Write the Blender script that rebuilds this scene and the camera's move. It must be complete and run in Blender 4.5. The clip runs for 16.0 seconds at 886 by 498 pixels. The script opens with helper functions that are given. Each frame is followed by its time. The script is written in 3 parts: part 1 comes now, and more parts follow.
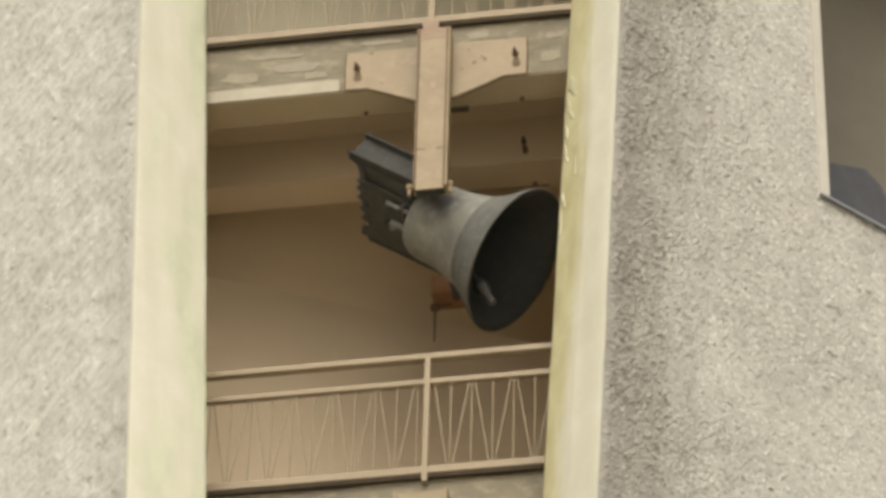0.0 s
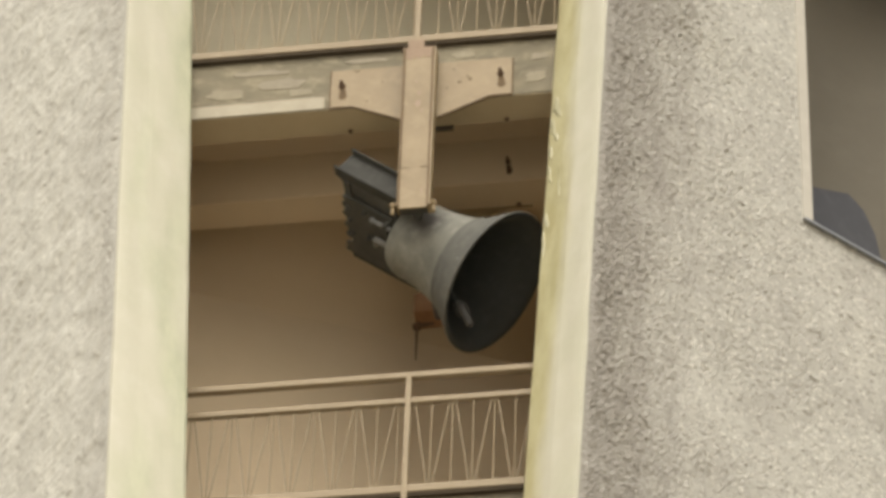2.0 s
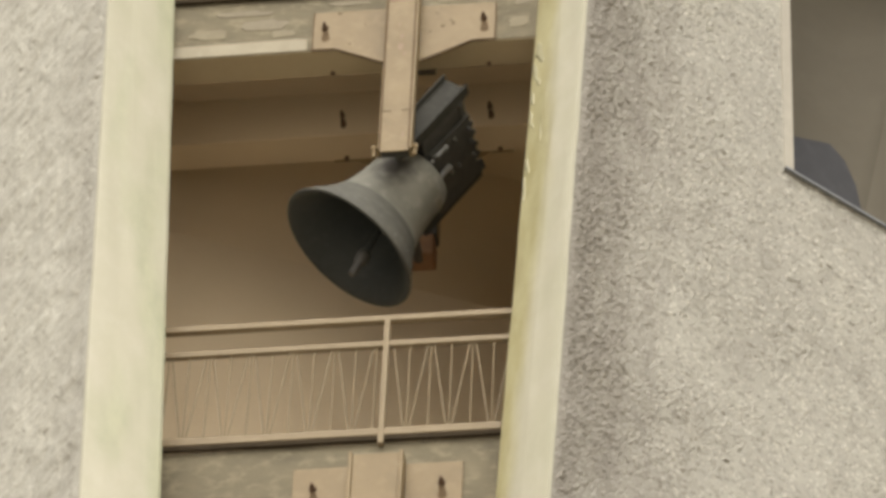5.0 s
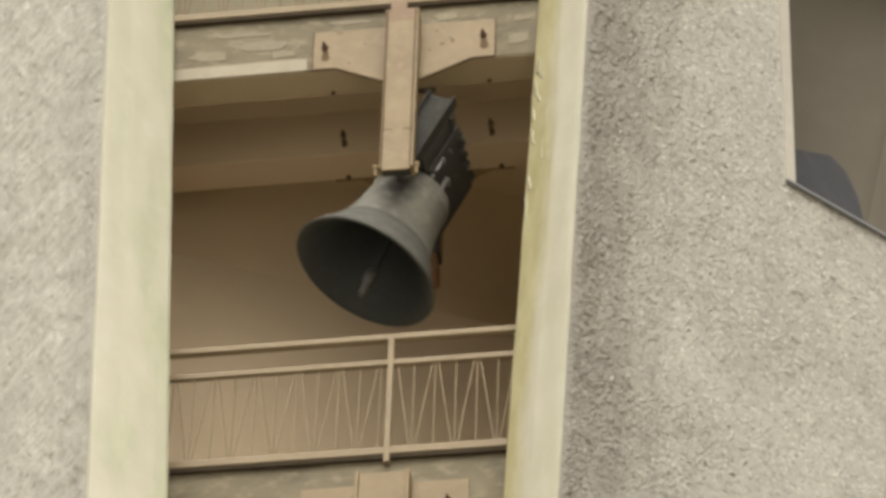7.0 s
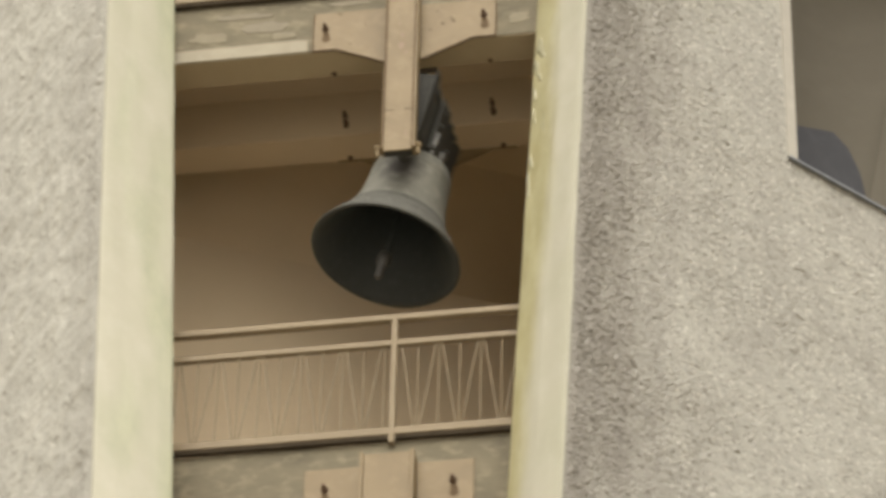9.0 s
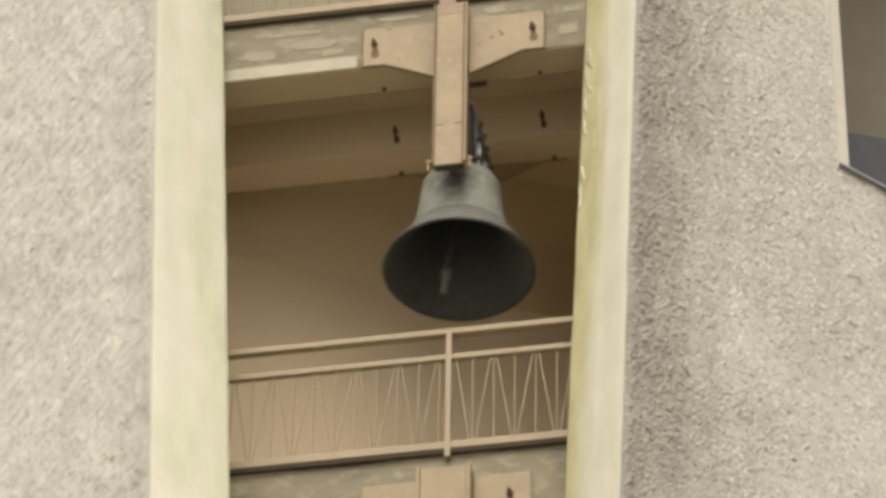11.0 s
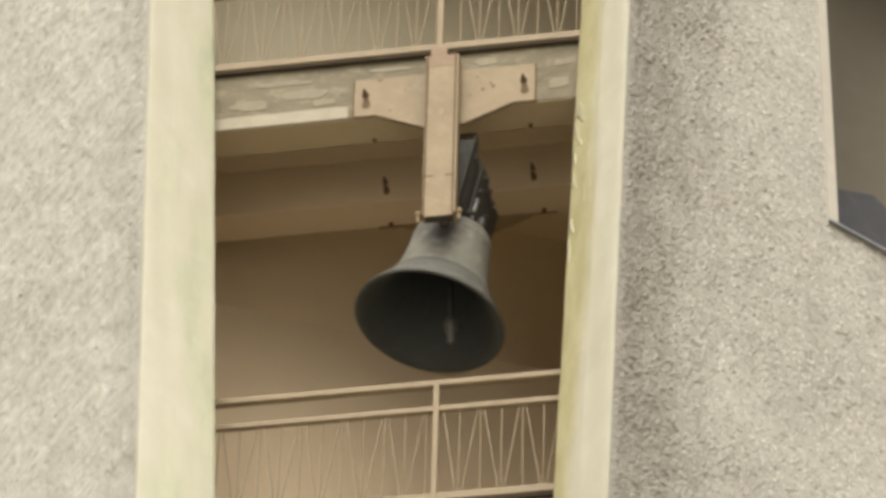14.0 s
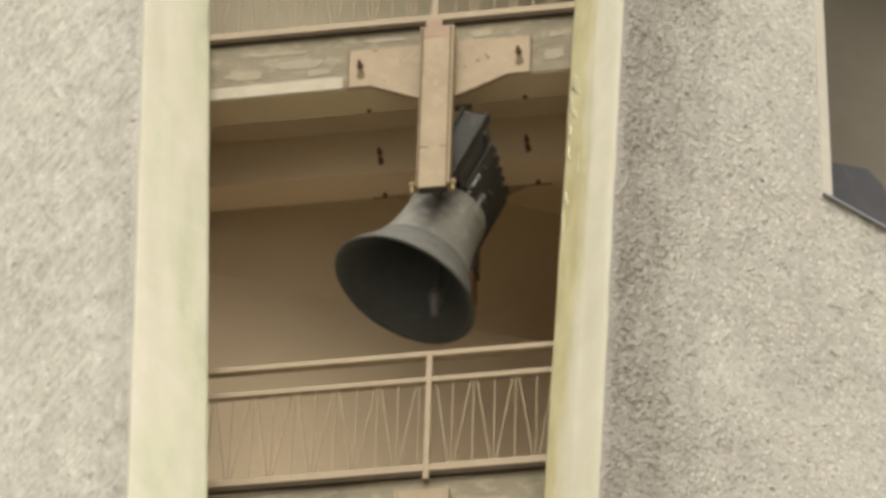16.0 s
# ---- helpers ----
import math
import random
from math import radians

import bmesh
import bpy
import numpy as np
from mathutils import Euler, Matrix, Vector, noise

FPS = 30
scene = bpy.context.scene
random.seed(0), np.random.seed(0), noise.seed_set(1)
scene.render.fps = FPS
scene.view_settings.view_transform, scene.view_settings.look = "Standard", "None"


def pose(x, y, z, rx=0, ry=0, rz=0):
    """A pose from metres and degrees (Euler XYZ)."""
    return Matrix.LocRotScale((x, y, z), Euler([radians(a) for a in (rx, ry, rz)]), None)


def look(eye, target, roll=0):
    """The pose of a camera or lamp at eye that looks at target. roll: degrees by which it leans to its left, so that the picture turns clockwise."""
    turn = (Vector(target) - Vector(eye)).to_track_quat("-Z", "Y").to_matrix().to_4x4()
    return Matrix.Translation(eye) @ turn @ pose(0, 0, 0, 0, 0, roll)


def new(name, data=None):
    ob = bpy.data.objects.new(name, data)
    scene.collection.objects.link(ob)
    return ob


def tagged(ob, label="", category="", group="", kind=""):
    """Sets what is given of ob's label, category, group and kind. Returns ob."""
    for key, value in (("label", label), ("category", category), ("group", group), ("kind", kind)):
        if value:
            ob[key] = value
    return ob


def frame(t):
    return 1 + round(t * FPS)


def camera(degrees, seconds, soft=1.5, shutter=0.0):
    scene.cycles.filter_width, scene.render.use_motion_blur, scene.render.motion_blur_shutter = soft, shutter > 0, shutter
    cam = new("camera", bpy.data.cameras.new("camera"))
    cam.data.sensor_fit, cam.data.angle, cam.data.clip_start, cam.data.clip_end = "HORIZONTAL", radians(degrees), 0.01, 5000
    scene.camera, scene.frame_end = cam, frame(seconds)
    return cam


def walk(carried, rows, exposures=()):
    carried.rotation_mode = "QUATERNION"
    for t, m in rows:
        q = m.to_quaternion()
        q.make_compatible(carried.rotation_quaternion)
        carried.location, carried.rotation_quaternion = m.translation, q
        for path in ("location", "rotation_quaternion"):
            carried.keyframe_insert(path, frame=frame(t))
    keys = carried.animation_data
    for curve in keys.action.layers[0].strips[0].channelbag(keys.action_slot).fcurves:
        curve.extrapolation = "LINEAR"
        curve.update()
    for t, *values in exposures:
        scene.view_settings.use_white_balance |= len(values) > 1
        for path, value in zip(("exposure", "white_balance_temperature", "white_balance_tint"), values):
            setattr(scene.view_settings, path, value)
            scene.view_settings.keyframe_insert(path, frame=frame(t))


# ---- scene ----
# A hand-held, zoomed-in camera on the ground looks up at a corner slot of a church tower.
cam = camera(11.194, 16.0, soft=3.6, shutter=0.5)
EYE = (3.3227, -18.9737, 1.5221)
ROWS = [
    (0.0, 133.2355, -1.1352, 8.6545),
    (0.5, 133.3726, -1.5070, 8.2718),
    (1.0, 133.3608, -1.3083, 8.5298),
    (1.5, 133.2922, -1.6048, 8.1472),
    (2.0, 133.4950, -1.5615, 7.9514),
    (2.5, 133.5209, -1.8566, 7.3081),
    (3.0, 133.4466, -1.6928, 7.6243),
    (3.5, 133.6502, -1.7060, 7.5497),
    (4.0, 132.9514, -2.0039, 7.2332),
    (4.2, 132.7141, -2.0871, 7.0629),
    (6.5, 133.0586, -1.6407, 7.6970),
    (7.0, 133.0147, -1.4221, 7.7810),
    (7.5, 132.8462, -1.2317, 7.4882),
    (8.0, 132.4976, -1.5752, 6.9940),
    (8.5, 132.4601, -1.3882, 7.3038),
    (9.0, 132.7523, -1.0399, 8.1833),
    (9.2, 132.7781, -0.8760, 8.9123),
    (11.3, 132.9761, -0.7726, 9.3776),
    (11.5, 133.0629, -0.8919, 9.3525),
    (12.0, 133.1946, -0.9801, 9.1056),
    (12.5, 133.4199, -0.8651, 9.1990),
    (13.0, 133.2891, -1.1273, 8.9326),
    (13.5, 133.4561, -0.9776, 8.7954),
    (14.0, 133.5731, -1.1590, 8.7827),
    (14.5, 133.6721, -1.6494, 8.0772),
    (15.0, 133.5444, -1.5874, 8.0367),
    (15.5, 133.2554, -0.8505, 8.7809),
    (16.0, 133.2128, -1.3569, 8.4876),
]
walk(cam, [(t, pose(*EYE, rx, ry, rz)) for t, rx, ry, rz in ROWS], exposures=((0.0, 0.33, 6740, 9), (3.5, 0.32, 6740, 9), (4.0, 0.29, 6740, 9), (6.5, 0.17, 6740, 9), (9.0, 0.18, 6740, 9), (11.5, 0.36, 6740, 9), (16.0, 0.33, 6740, 9)))

# ---------------------------------------------------------------- light
world = bpy.data.worlds.new("overcast_sky")
scene.world = world
world.use_nodes = True
wn = world.node_tree
sky = wn.nodes.new("ShaderNodeTexSky")
sky.sky_type = "NISHITA"
sky.sun_disc = False
sky.sun_elevation = radians(47)
sky.sun_rotation = radians(176.5)
sky.air_density = 1.0
sky.dust_density = 4.0
wn.nodes["Background"].inputs["Strength"].default_value = 0.165
veil = wn.nodes.new("ShaderNodeHueSaturation")  # cloud takes most of the blue out of the sky
veil.inputs["Saturation"].default_value = 0.12
wn.links.new(sky.outputs["Color"], veil.inputs["Color"])
wn.links.new(veil.outputs["Color"], wn.nodes["Background"].inputs["Color"])
sun = new("sun", bpy.data.lights.new("sun", "SUN"))
sun.data.energy, sun.data.angle, sun.data.color = 0.85, radians(70), (1.0, 0.91, 0.74)
sun.matrix_world = look((1.2, -20, 40.5), (0, 0, 19))


# ---------------------------------------------------------------- materials
def material(name, rough=0.7, metal=0.0, spec=0.4):
    m = bpy.data.materials.new(name)
    m.use_nodes = True
    b = m.node_tree.nodes["Principled BSDF"]
    b.inputs["Roughness"].default_value = rough
    b.inputs["Metallic"].default_value = metal
    b.inputs["Specular IOR Level"].default_value = spec
    return m, m.node_tree, b


def coords(nt, scale=(1, 1, 1)):
    geo = nt.nodes.new("ShaderNodeNewGeometry")
    mp = nt.nodes.new("ShaderNodeMapping")
    mp.inputs["Scale"].default_value = scale
    nt.links.new(geo.outputs["Position"], mp.inputs["Vector"])
    return mp.outputs["Vector"]


def local_coords(nt, scale=(1, 1, 1)):
    tc = nt.nodes.new("ShaderNodeTexCoord")
    mp = nt.nodes.new("ShaderNodeMapping")
    mp.inputs["Scale"].default_value = scale
    nt.links.new(tc.outputs["Object"], mp.inputs["Vector"])
    return mp.outputs["Vector"]


def noise_fac(nt, vec, scale, detail=4.0, rough=0.55, lo=0.35, hi=0.65):
    n = nt.nodes.new("ShaderNodeTexNoise")
    n.inputs["Scale"].default_value = scale
    n.inputs["Detail"].default_value = detail
    n.inputs["Roughness"].default_value = rough
    nt.links.new(vec, n.inputs["Vector"])
    r = nt.nodes.new("ShaderNodeMapRange")
    r.inputs["From Min"].default_value, r.inputs["From Max"].default_value = lo, hi
    nt.links.new(n.outputs["Fac"], r.inputs["Value"])
    return r.outputs["Result"]


def mix(nt, fac, a, b, amount=1.0):
    m = nt.nodes.new("ShaderNodeMix")
    m.data_type = "RGBA"
    if amount != 1.0:
        k = nt.nodes.new("ShaderNodeMath")
        k.operation = "MULTIPLY"
        k.inputs[1].default_value = amount
        nt.links.new(fac, k.inputs[0])
        fac = k.outputs[0]
    nt.links.new(fac, m.inputs["Factor"])
    for sock, v in ((m.inputs[6], a), (m.inputs[7], b)):
        if isinstance(v, tuple):
            sock.default_value = (*v, 1)
        else:
            nt.links.new(v, sock)
    return m.outputs[2]


def bump(nt, b, fac, strength, distance):
    n = nt.nodes.new("ShaderNodeBump")
    n.inputs["Strength"].default_value = strength
    n.inputs["Distance"].default_value = distance
    nt.links.new(fac, n.inputs["Height"])
    nt.links.new(n.outputs["Normal"], b.inputs["Normal"])


def stained(name, base, dark, light, rough, big=1.3, fine=26.0, relief=0.003, streak=(1, 1, 1), metal=0.0, spec=0.4, local=False, amount=0.6):
    """Paint or stone with a coarse and a fine variation and a little relief."""
    m, nt, b = material(name, rough, metal, spec)
    vec = local_coords(nt, streak) if local else coords(nt, streak)
    c = mix(nt, noise_fac(nt, vec, big, 5), base, dark, amount)
    c = mix(nt, noise_fac(nt, vec, big * 3.1, 6, 0.6, 0.5, 0.72), c, light, amount)
    f = noise_fac(nt, vec, fine, 5, 0.65, 0.3, 0.7)
    c = mix(nt, f, c, dark, 0.18)
    nt.links.new(c, b.inputs["Base Color"])
    bump(nt, b, f, 0.5, relief)
    return m


def roughcast_material(name, grains):
    m, nt, b = material(name, 0.93, 0, 0.2)
    vec = coords(nt)
    c = mix(nt, noise_fac(nt, vec, 1.1, 4), (0.515, 0.495, 0.43), (0.435, 0.415, 0.36), 0.8)
    c = mix(nt, noise_fac(nt, vec, 7.0, 6, 0.7, 0.48, 0.70), c, (0.33, 0.305, 0.275), 0.14 + 0.20 * grains)
    c = mix(nt, noise_fac(nt, coords(nt, (1, 1, 0.3)), 5.0, 5, 0.6, 0.52, 0.72), c, (0.58, 0.55, 0.47), 0.30)
    g = noise_fac(nt, vec, 48.0, 6, 0.75, 0.25, 0.75)
    c = mix(nt, noise_fac(nt, vec, 24.0, 3, 0.55, 0.54, 0.66), c, (0.60, 0.58, 0.51), 0.2)
    c = mix(nt, noise_fac(nt, coords(nt, (0.8, 1.2, 1.1)), 24.0, 4, 0.6, 0.56, 0.68), c, (0.29, 0.265, 0.235), 0.15 * grains)
    for size, lo, hi, tone, amount in ((56.0, 0.87, 0.94, (0.78, 0.75, 0.66), 0.56), (47.0, 0.86, 0.94, (0.22, 0.195, 0.165), 0.45)):
        cells = nt.nodes.new("ShaderNodeTexVoronoi")  # single pale and dark grains
        cells.inputs["Scale"].default_value = size
        nt.links.new(vec, cells.inputs["Vector"])
        lot = nt.nodes.new("ShaderNodeSeparateColor")
        nt.links.new(cells.outputs["Color"], lot.inputs["Color"])
        pick = nt.nodes.new("ShaderNodeMapRange")
        pick.inputs["From Min"].default_value, pick.inputs["From Max"].default_value = lo, hi
        nt.links.new(lot.outputs["Red"], pick.inputs["Value"])
        c = mix(nt, pick.outputs["Result"], c, tone, amount * grains)
    # how dark: band, patches, crack and joint, plus shade painted into the pits
    at = nt.nodes.new("ShaderNodeAttribute")
    at.attribute_name = "grime_shade"
    c = mix(nt, at.outputs["Fac"], c, (0.262, 0.236, 0.205), 0.7)
    nt.links.new(c, b.inputs["Base Color"])
    bump(nt, b, g, 0.7 * grains, 0.008)
    return m


ROUGHCAST = {"right": roughcast_material("roughcast", 1.0), "left": roughcast_material("smoother_roughcast", 0.35)}


def cream_material(name, worn, rough_worn):
    """Cream wall paint; the attribute 'wear' says where it is yellowed and stained."""
    m, nt, b = material(name, 0.5, 0, 0.5)
    vec = coords(nt, (1, 1, 0.9))
    c = mix(nt, noise_fac(nt, vec, 2.2, 5), (0.54, 0.508, 0.40), (0.48, 0.462, 0.342), 0.7)
    c = mix(nt, noise_fac(nt, vec, 6.0, 6, 0.65, 0.5, 0.75), c, (0.58, 0.552, 0.452), 0.6)
    at_ = nt.nodes.new("ShaderNodeAttribute")
    at_.attribute_name = "wear"
    streaks = noise_fac(nt, coords(nt, (1.5, 1.5, 0.7)), 5.0, 6, 0.65, 0.38, 0.66)
    stain = mix(nt, streaks, worn[0], worn[1])
    c = mix(nt, at_.outputs["Fac"], c, stain, 0.85)
    f = noise_fac(nt, vec, 38.0, 5, 0.65, 0.3, 0.7)
    c = mix(nt, f, c, (0.45, 0.42, 0.30), 0.10)
    nt.links.new(c, b.inputs["Base Color"])
    r = nt.nodes.new("ShaderNodeMapRange")
    r.inputs["To Min"].default_value, r.inputs["To Max"].default_value = 0.55, rough_worn
    nt.links.new(at_.outputs["Fac"], r.inputs["Value"])
    nt.links.new(r.outputs["Result"], b.inputs["Roughness"])
    runs = noise_fac(nt, coords(nt, (7, 7, 0.25)), 4.0, 4, 0.6, 0.3, 0.7)
    both = nt.nodes.new("ShaderNodeMath")
    both.operation = "ADD"
    nt.links.new(streaks, both.inputs[0])
    nt.links.new(runs, both.inputs[1])
    bump(nt, b, both.outputs[0], 0.25, 0.003)
    return m


CREAM = cream_material("cream_paint", ((0.49, 0.49, 0.34), (0.37, 0.385, 0.255)), 0.5)
CREAM_WORN = cream_material("worn_cream_paint", ((0.50, 0.46, 0.255), (0.37, 0.32, 0.14)), 0.3)
CONCRETE = stained("patched_concrete", (0.24, 0.206, 0.138), (0.148, 0.127, 0.088), (0.335, 0.294, 0.20), 0.9, 2.6, 40, 0.004, (1, 1, 1.8), amount=0.9)
PLASTER = stained("tan_plaster", (0.64, 0.52, 0.355), (0.585, 0.47, 0.312), (0.67, 0.55, 0.385), 0.9, 0.7, 18, 0.002, amount=0.5)
GREY_PLASTER = stained("grey_beige_plaster", (0.43, 0.385, 0.275), (0.39, 0.345, 0.245), (0.47, 0.42, 0.305), 0.9, 0.7, 18, 0.002, amount=0.5)
BEAM_PAINT = stained("painted_concrete", (0.455, 0.373, 0.24), (0.415, 0.333, 0.208), (0.495, 0.41, 0.27), 0.85, 1.6, 22, 0.003, amount=0.5)
STEEL_PAINT = stained("beige_steel_paint", (0.272, 0.200, 0.106), (0.205, 0.146, 0.074), (0.302, 0.226, 0.124), 0.5, 3.4, 60, 0.0015, spec=0.4, amount=0.75)
RUST = stained("rusty_steel", (0.14, 0.085, 0.05), (0.085, 0.055, 0.036), (0.21, 0.12, 0.06), 0.8, 14, 90, 0.002)
RAIL_PAINT = stained("beige_rail_paint", (0.285, 0.218, 0.130), (0.235, 0.178, 0.104), (0.325, 0.25, 0.157), 0.55, 4.0, 60, 0.001, amount=0.6)
GAP = stained("gap_shadow_brown", (0.060, 0.046, 0.030), (0.042, 0.032, 0.021), (0.08, 0.062, 0.042), 0.95, 8, 60, 0.001, spec=0.1)
PRIMER = stained("scuffed_primer", (0.29, 0.205, 0.135), (0.24, 0.165, 0.11), (0.33, 0.24, 0.16), 0.7, 12, 80, 0.001)
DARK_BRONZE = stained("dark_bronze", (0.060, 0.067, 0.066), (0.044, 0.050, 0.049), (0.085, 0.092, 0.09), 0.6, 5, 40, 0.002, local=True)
RUST_BROWN = stained("rust_brown", (0.135, 0.088, 0.045), (0.09, 0.058, 0.03), (0.20, 0.137, 0.075), 0.85, 14, 90, 0.001)
BRONZE = stained("weathered_bronze", (0.245, 0.236, 0.196), (0.155, 0.152, 0.127), (0.335, 0.325, 0.275), 0.65, 4.5, 45, 0.003, metal=0.0, local=True, amount=0.75)
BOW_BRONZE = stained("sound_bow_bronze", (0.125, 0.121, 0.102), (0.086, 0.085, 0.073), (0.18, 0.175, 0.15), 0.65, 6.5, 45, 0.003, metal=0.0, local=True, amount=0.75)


def dark_smudge(m, centre, radius):
    """A dark smudge with an uneven edge, mixed over the metal round a centre."""
    nt = m.node_tree
    b = next(n for n in nt.nodes if n.type == "BSDF_PRINCIPLED")
    was = b.inputs["Base Color"].links[0].from_socket
    tc = nt.nodes.new("ShaderNodeTexCoord")
    d = nt.nodes.new("ShaderNodeVectorMath")
    d.operation = "DISTANCE"
    d.inputs[1].default_value = centre
    nt.links.new(tc.outputs["Object"], d.inputs[0])
    n = nt.nodes.new("ShaderNodeTexNoise")
    n.inputs["Scale"].default_value = 14.0
    nt.links.new(tc.outputs["Object"], n.inputs["Vector"])
    k = nt.nodes.new("ShaderNodeMath")
    k.operation = "MULTIPLY_ADD"
    k.inputs[1].default_value = 0.09
    nt.links.new(n.outputs["Fac"], k.inputs[0])
    nt.links.new(d.outputs["Value"], k.inputs[2])
    r = nt.nodes.new("ShaderNodeMapRange")
    r.inputs["From Min"].default_value, r.inputs["From Max"].default_value = radius + 0.045, 0.045 + radius * 0.25
    nt.links.new(k.outputs[0], r.inputs["Value"])
    nt.links.new(mix(nt, r.outputs["Result"], was, (0.04, 0.033, 0.027), 0.95), b.inputs["Base Color"])


dark_smudge(BRONZE, (0.0, -0.25, -0.06), 0.17)
DARK_STEEL = stained("dark_grey_steel", (0.085, 0.083, 0.072), (0.058, 0.057, 0.050), (0.118, 0.115, 0.102), 0.6, 5, 50, 0.002, spec=0.25, local=True)
# a darker tone of the headstock steel, for end posts and front bearing
POST_STEEL = stained("darker_grey_steel", (0.062, 0.060, 0.052), (0.038, 0.037, 0.032), (0.09, 0.087, 0.077), 0.75, 7, 50, 0.002, spec=0.2, local=True)
PALE_STEEL = stained("pale_galvanised_steel", (0.27, 0.265, 0.25), (0.17, 0.168, 0.158), (0.36, 0.355, 0.335), 0.45, 9, 60, 0.002, metal=0.5, local=True)
FLASHING = stained("zinc_flashing", (0.34, 0.345, 0.35), (0.25, 0.255, 0.26), (0.42, 0.425, 0.43), 0.4, 6, 50, 0.001, metal=0.6)
REVEAL = stained("lit_reveal_grey", (0.18, 0.16, 0.122), (0.155, 0.137, 0.103), (0.20, 0.178, 0.137), 0.85, 0.9, 20, 0.001)
ROOM = stained("shaded_lining_brown", (0.135, 0.118, 0.088), (0.115, 0.10, 0.075), (0.15, 0.132, 0.10), 0.85, 0.9, 20, 0.001)
BLUE = stained("shade_blue_grey", (0.068, 0.068, 0.073), (0.052, 0.052, 0.058), (0.085, 0.085, 0.09), 0.85, 4, 50, 0.002)
FLAKE = stained("glossy_pale_paint", (0.50, 0.47, 0.315), (0.43, 0.40, 0.25), (0.56, 0.53, 0.39), 0.22, 8, 60, 0.001, spec=0.7)
MORTAR = stained("smooth_mortar", (0.48, 0.445, 0.375), (0.42, 0.385, 0.325), (0.53, 0.495, 0.42), 0.85, 3, 40, 0.002)
GROUND = stained("pale_paving", (0.48, 0.43, 0.35), (0.42, 0.375, 0.30), (0.52, 0.47, 0.39), 0.9, 0.25, 6, 0.004)
ROOF = stained("roof_sheet", (0.16, 0.12, 0.10), (0.10, 0.08, 0.07), (0.2, 0.16, 0.13), 0.7, 1, 20, 0.002)


# ---------------------------------------------------------------- mesh helpers
def finish(name, bm, mat, parent=None, label="", smooth=False):
    me = bpy.data.meshes.new(name)
    bmesh.ops.recalc_face_normals(bm, faces=bm.faces[:])
    bm.to_mesh(me)
    bm.free()
    me.materials.append(mat)
    if smooth:
        for p in me.polygons:
            p.use_smooth = True
    ob = new(name, me)
    ob.parent = parent
    if label:
        ob["label"] = label
    return ob


def part(name, bm, mat, parent, label="", smooth=False):
    return finish(name, bm, mat, parent, label, smooth)


def add_box(bm, lo, hi, bevel=0.0, m=None):
    g = bmesh.ops.create_cube(bm, size=1.0)
    vs = g["verts"]
    for v in vs:
        v.co = Vector([lo[i] + (v.co[i] + 0.5) * (hi[i] - lo[i]) for i in range(3)])
    if bevel:
        es = list({e for v in vs for e in v.link_edges})
        r = bmesh.ops.bevel(bm, geom=es, offset=bevel, segments=2, affect="EDGES", profile=0.6)
        vs = list({v for f in r["faces"] for v in f.verts} | {v for v in vs if v.is_valid})
    if m is not None:
        bmesh.ops.transform(bm, matrix=m, verts=vs)


def box(lo, hi, bevel=0.0, m=None):
    bm = bmesh.new()
    add_box(bm, lo, hi, bevel, m)
    return bm


def add_rod(bm, a, b, r, seg=8, r2=None):
    a, b = Vector(a), Vector(b)
    d = b - a
    m = Matrix.Translation((a + b) / 2) @ d.to_track_quat("Z", "Y").to_matrix().to_4x4()
    bmesh.ops.create_cone(bm, cap_ends=True, segments=seg, radius1=r, radius2=r if r2 is None else r2, depth=d.length, matrix=m)


def rod(a, b, r, seg=8, r2=None):
    bm = bmesh.new()
    add_rod(bm, a, b, r, seg, r2)
    return bm


def add_prism(bm, outline, y0, y1):
    """Extrude an outline of (x, z) from y0 to y1."""
    f = [bm.verts.new((x, y0, z)) for x, z in outline]
    k = [bm.verts.new((x, y1, z)) for x, z in outline]
    bm.faces.new(f)
    bm.faces.new(k[::-1])
    n = len(f)
    for i in range(n):
        bm.faces.new((f[i], k[i], k[(i + 1) % n], f[(i + 1) % n]))


def add_loft(bm, rings, closed=True):
    """Join rings of points; the first and the last are capped."""
    vs = [[bm.verts.new(p) for p in r] for r in rings]
    n = len(vs[0])
    for a, b in zip(vs, vs[1:]):
        for i in range(n if closed else n - 1):
            bm.faces.new((a[i], a[(i + 1) % n], b[(i + 1) % n], b[i]))
    if closed:
        bm.faces.new(vs[0][::-1])
        bm.faces.new(vs[-1])


def thing(name, place, label, category, group=""):
    ob = new(name)
    ob.matrix_basis = place
    ob.empty_display_size = 0.2
    return tagged(ob, label, category, group)


# ---------------------------------------------------------------- the tower
# Two walls meet at a corner that is cut away by a slot; s runs along a wall from that corner, d goes inwards.
CORNER = Vector((-0.305, -1.87, 0))
Q = math.sqrt(0.5)
ALONG = {"right": Vector((Q, Q, 0)), "left": Vector((-Q, Q, 0))}
INWARD = {"right": Vector((-Q, Q, 0)), "left": Vector((Q, Q, 0))}
THICK, SIDE, SLOT_LOW, SLOT_HIGH, TOP = 0.48, 6.2, 11.5, 27.5, 29.5
SILL_Z, WIN_S0, WIN_S1, WIN_TOP = 20.42, 3.67, 5.3, 24.6


def slot_s(side, z, d):
    """How far from the corner the slot's edge lies at the height z, at the depth d in the wall."""
    if side == "right":
        return 2.093 + 0.0477 * (z - 21.165)
    k = d / THICK
    return (1 - k) * (2.094 + 0.0846 * (z - 21.575)) + k * (2.138 + 0.0984 * (z - 21.919))


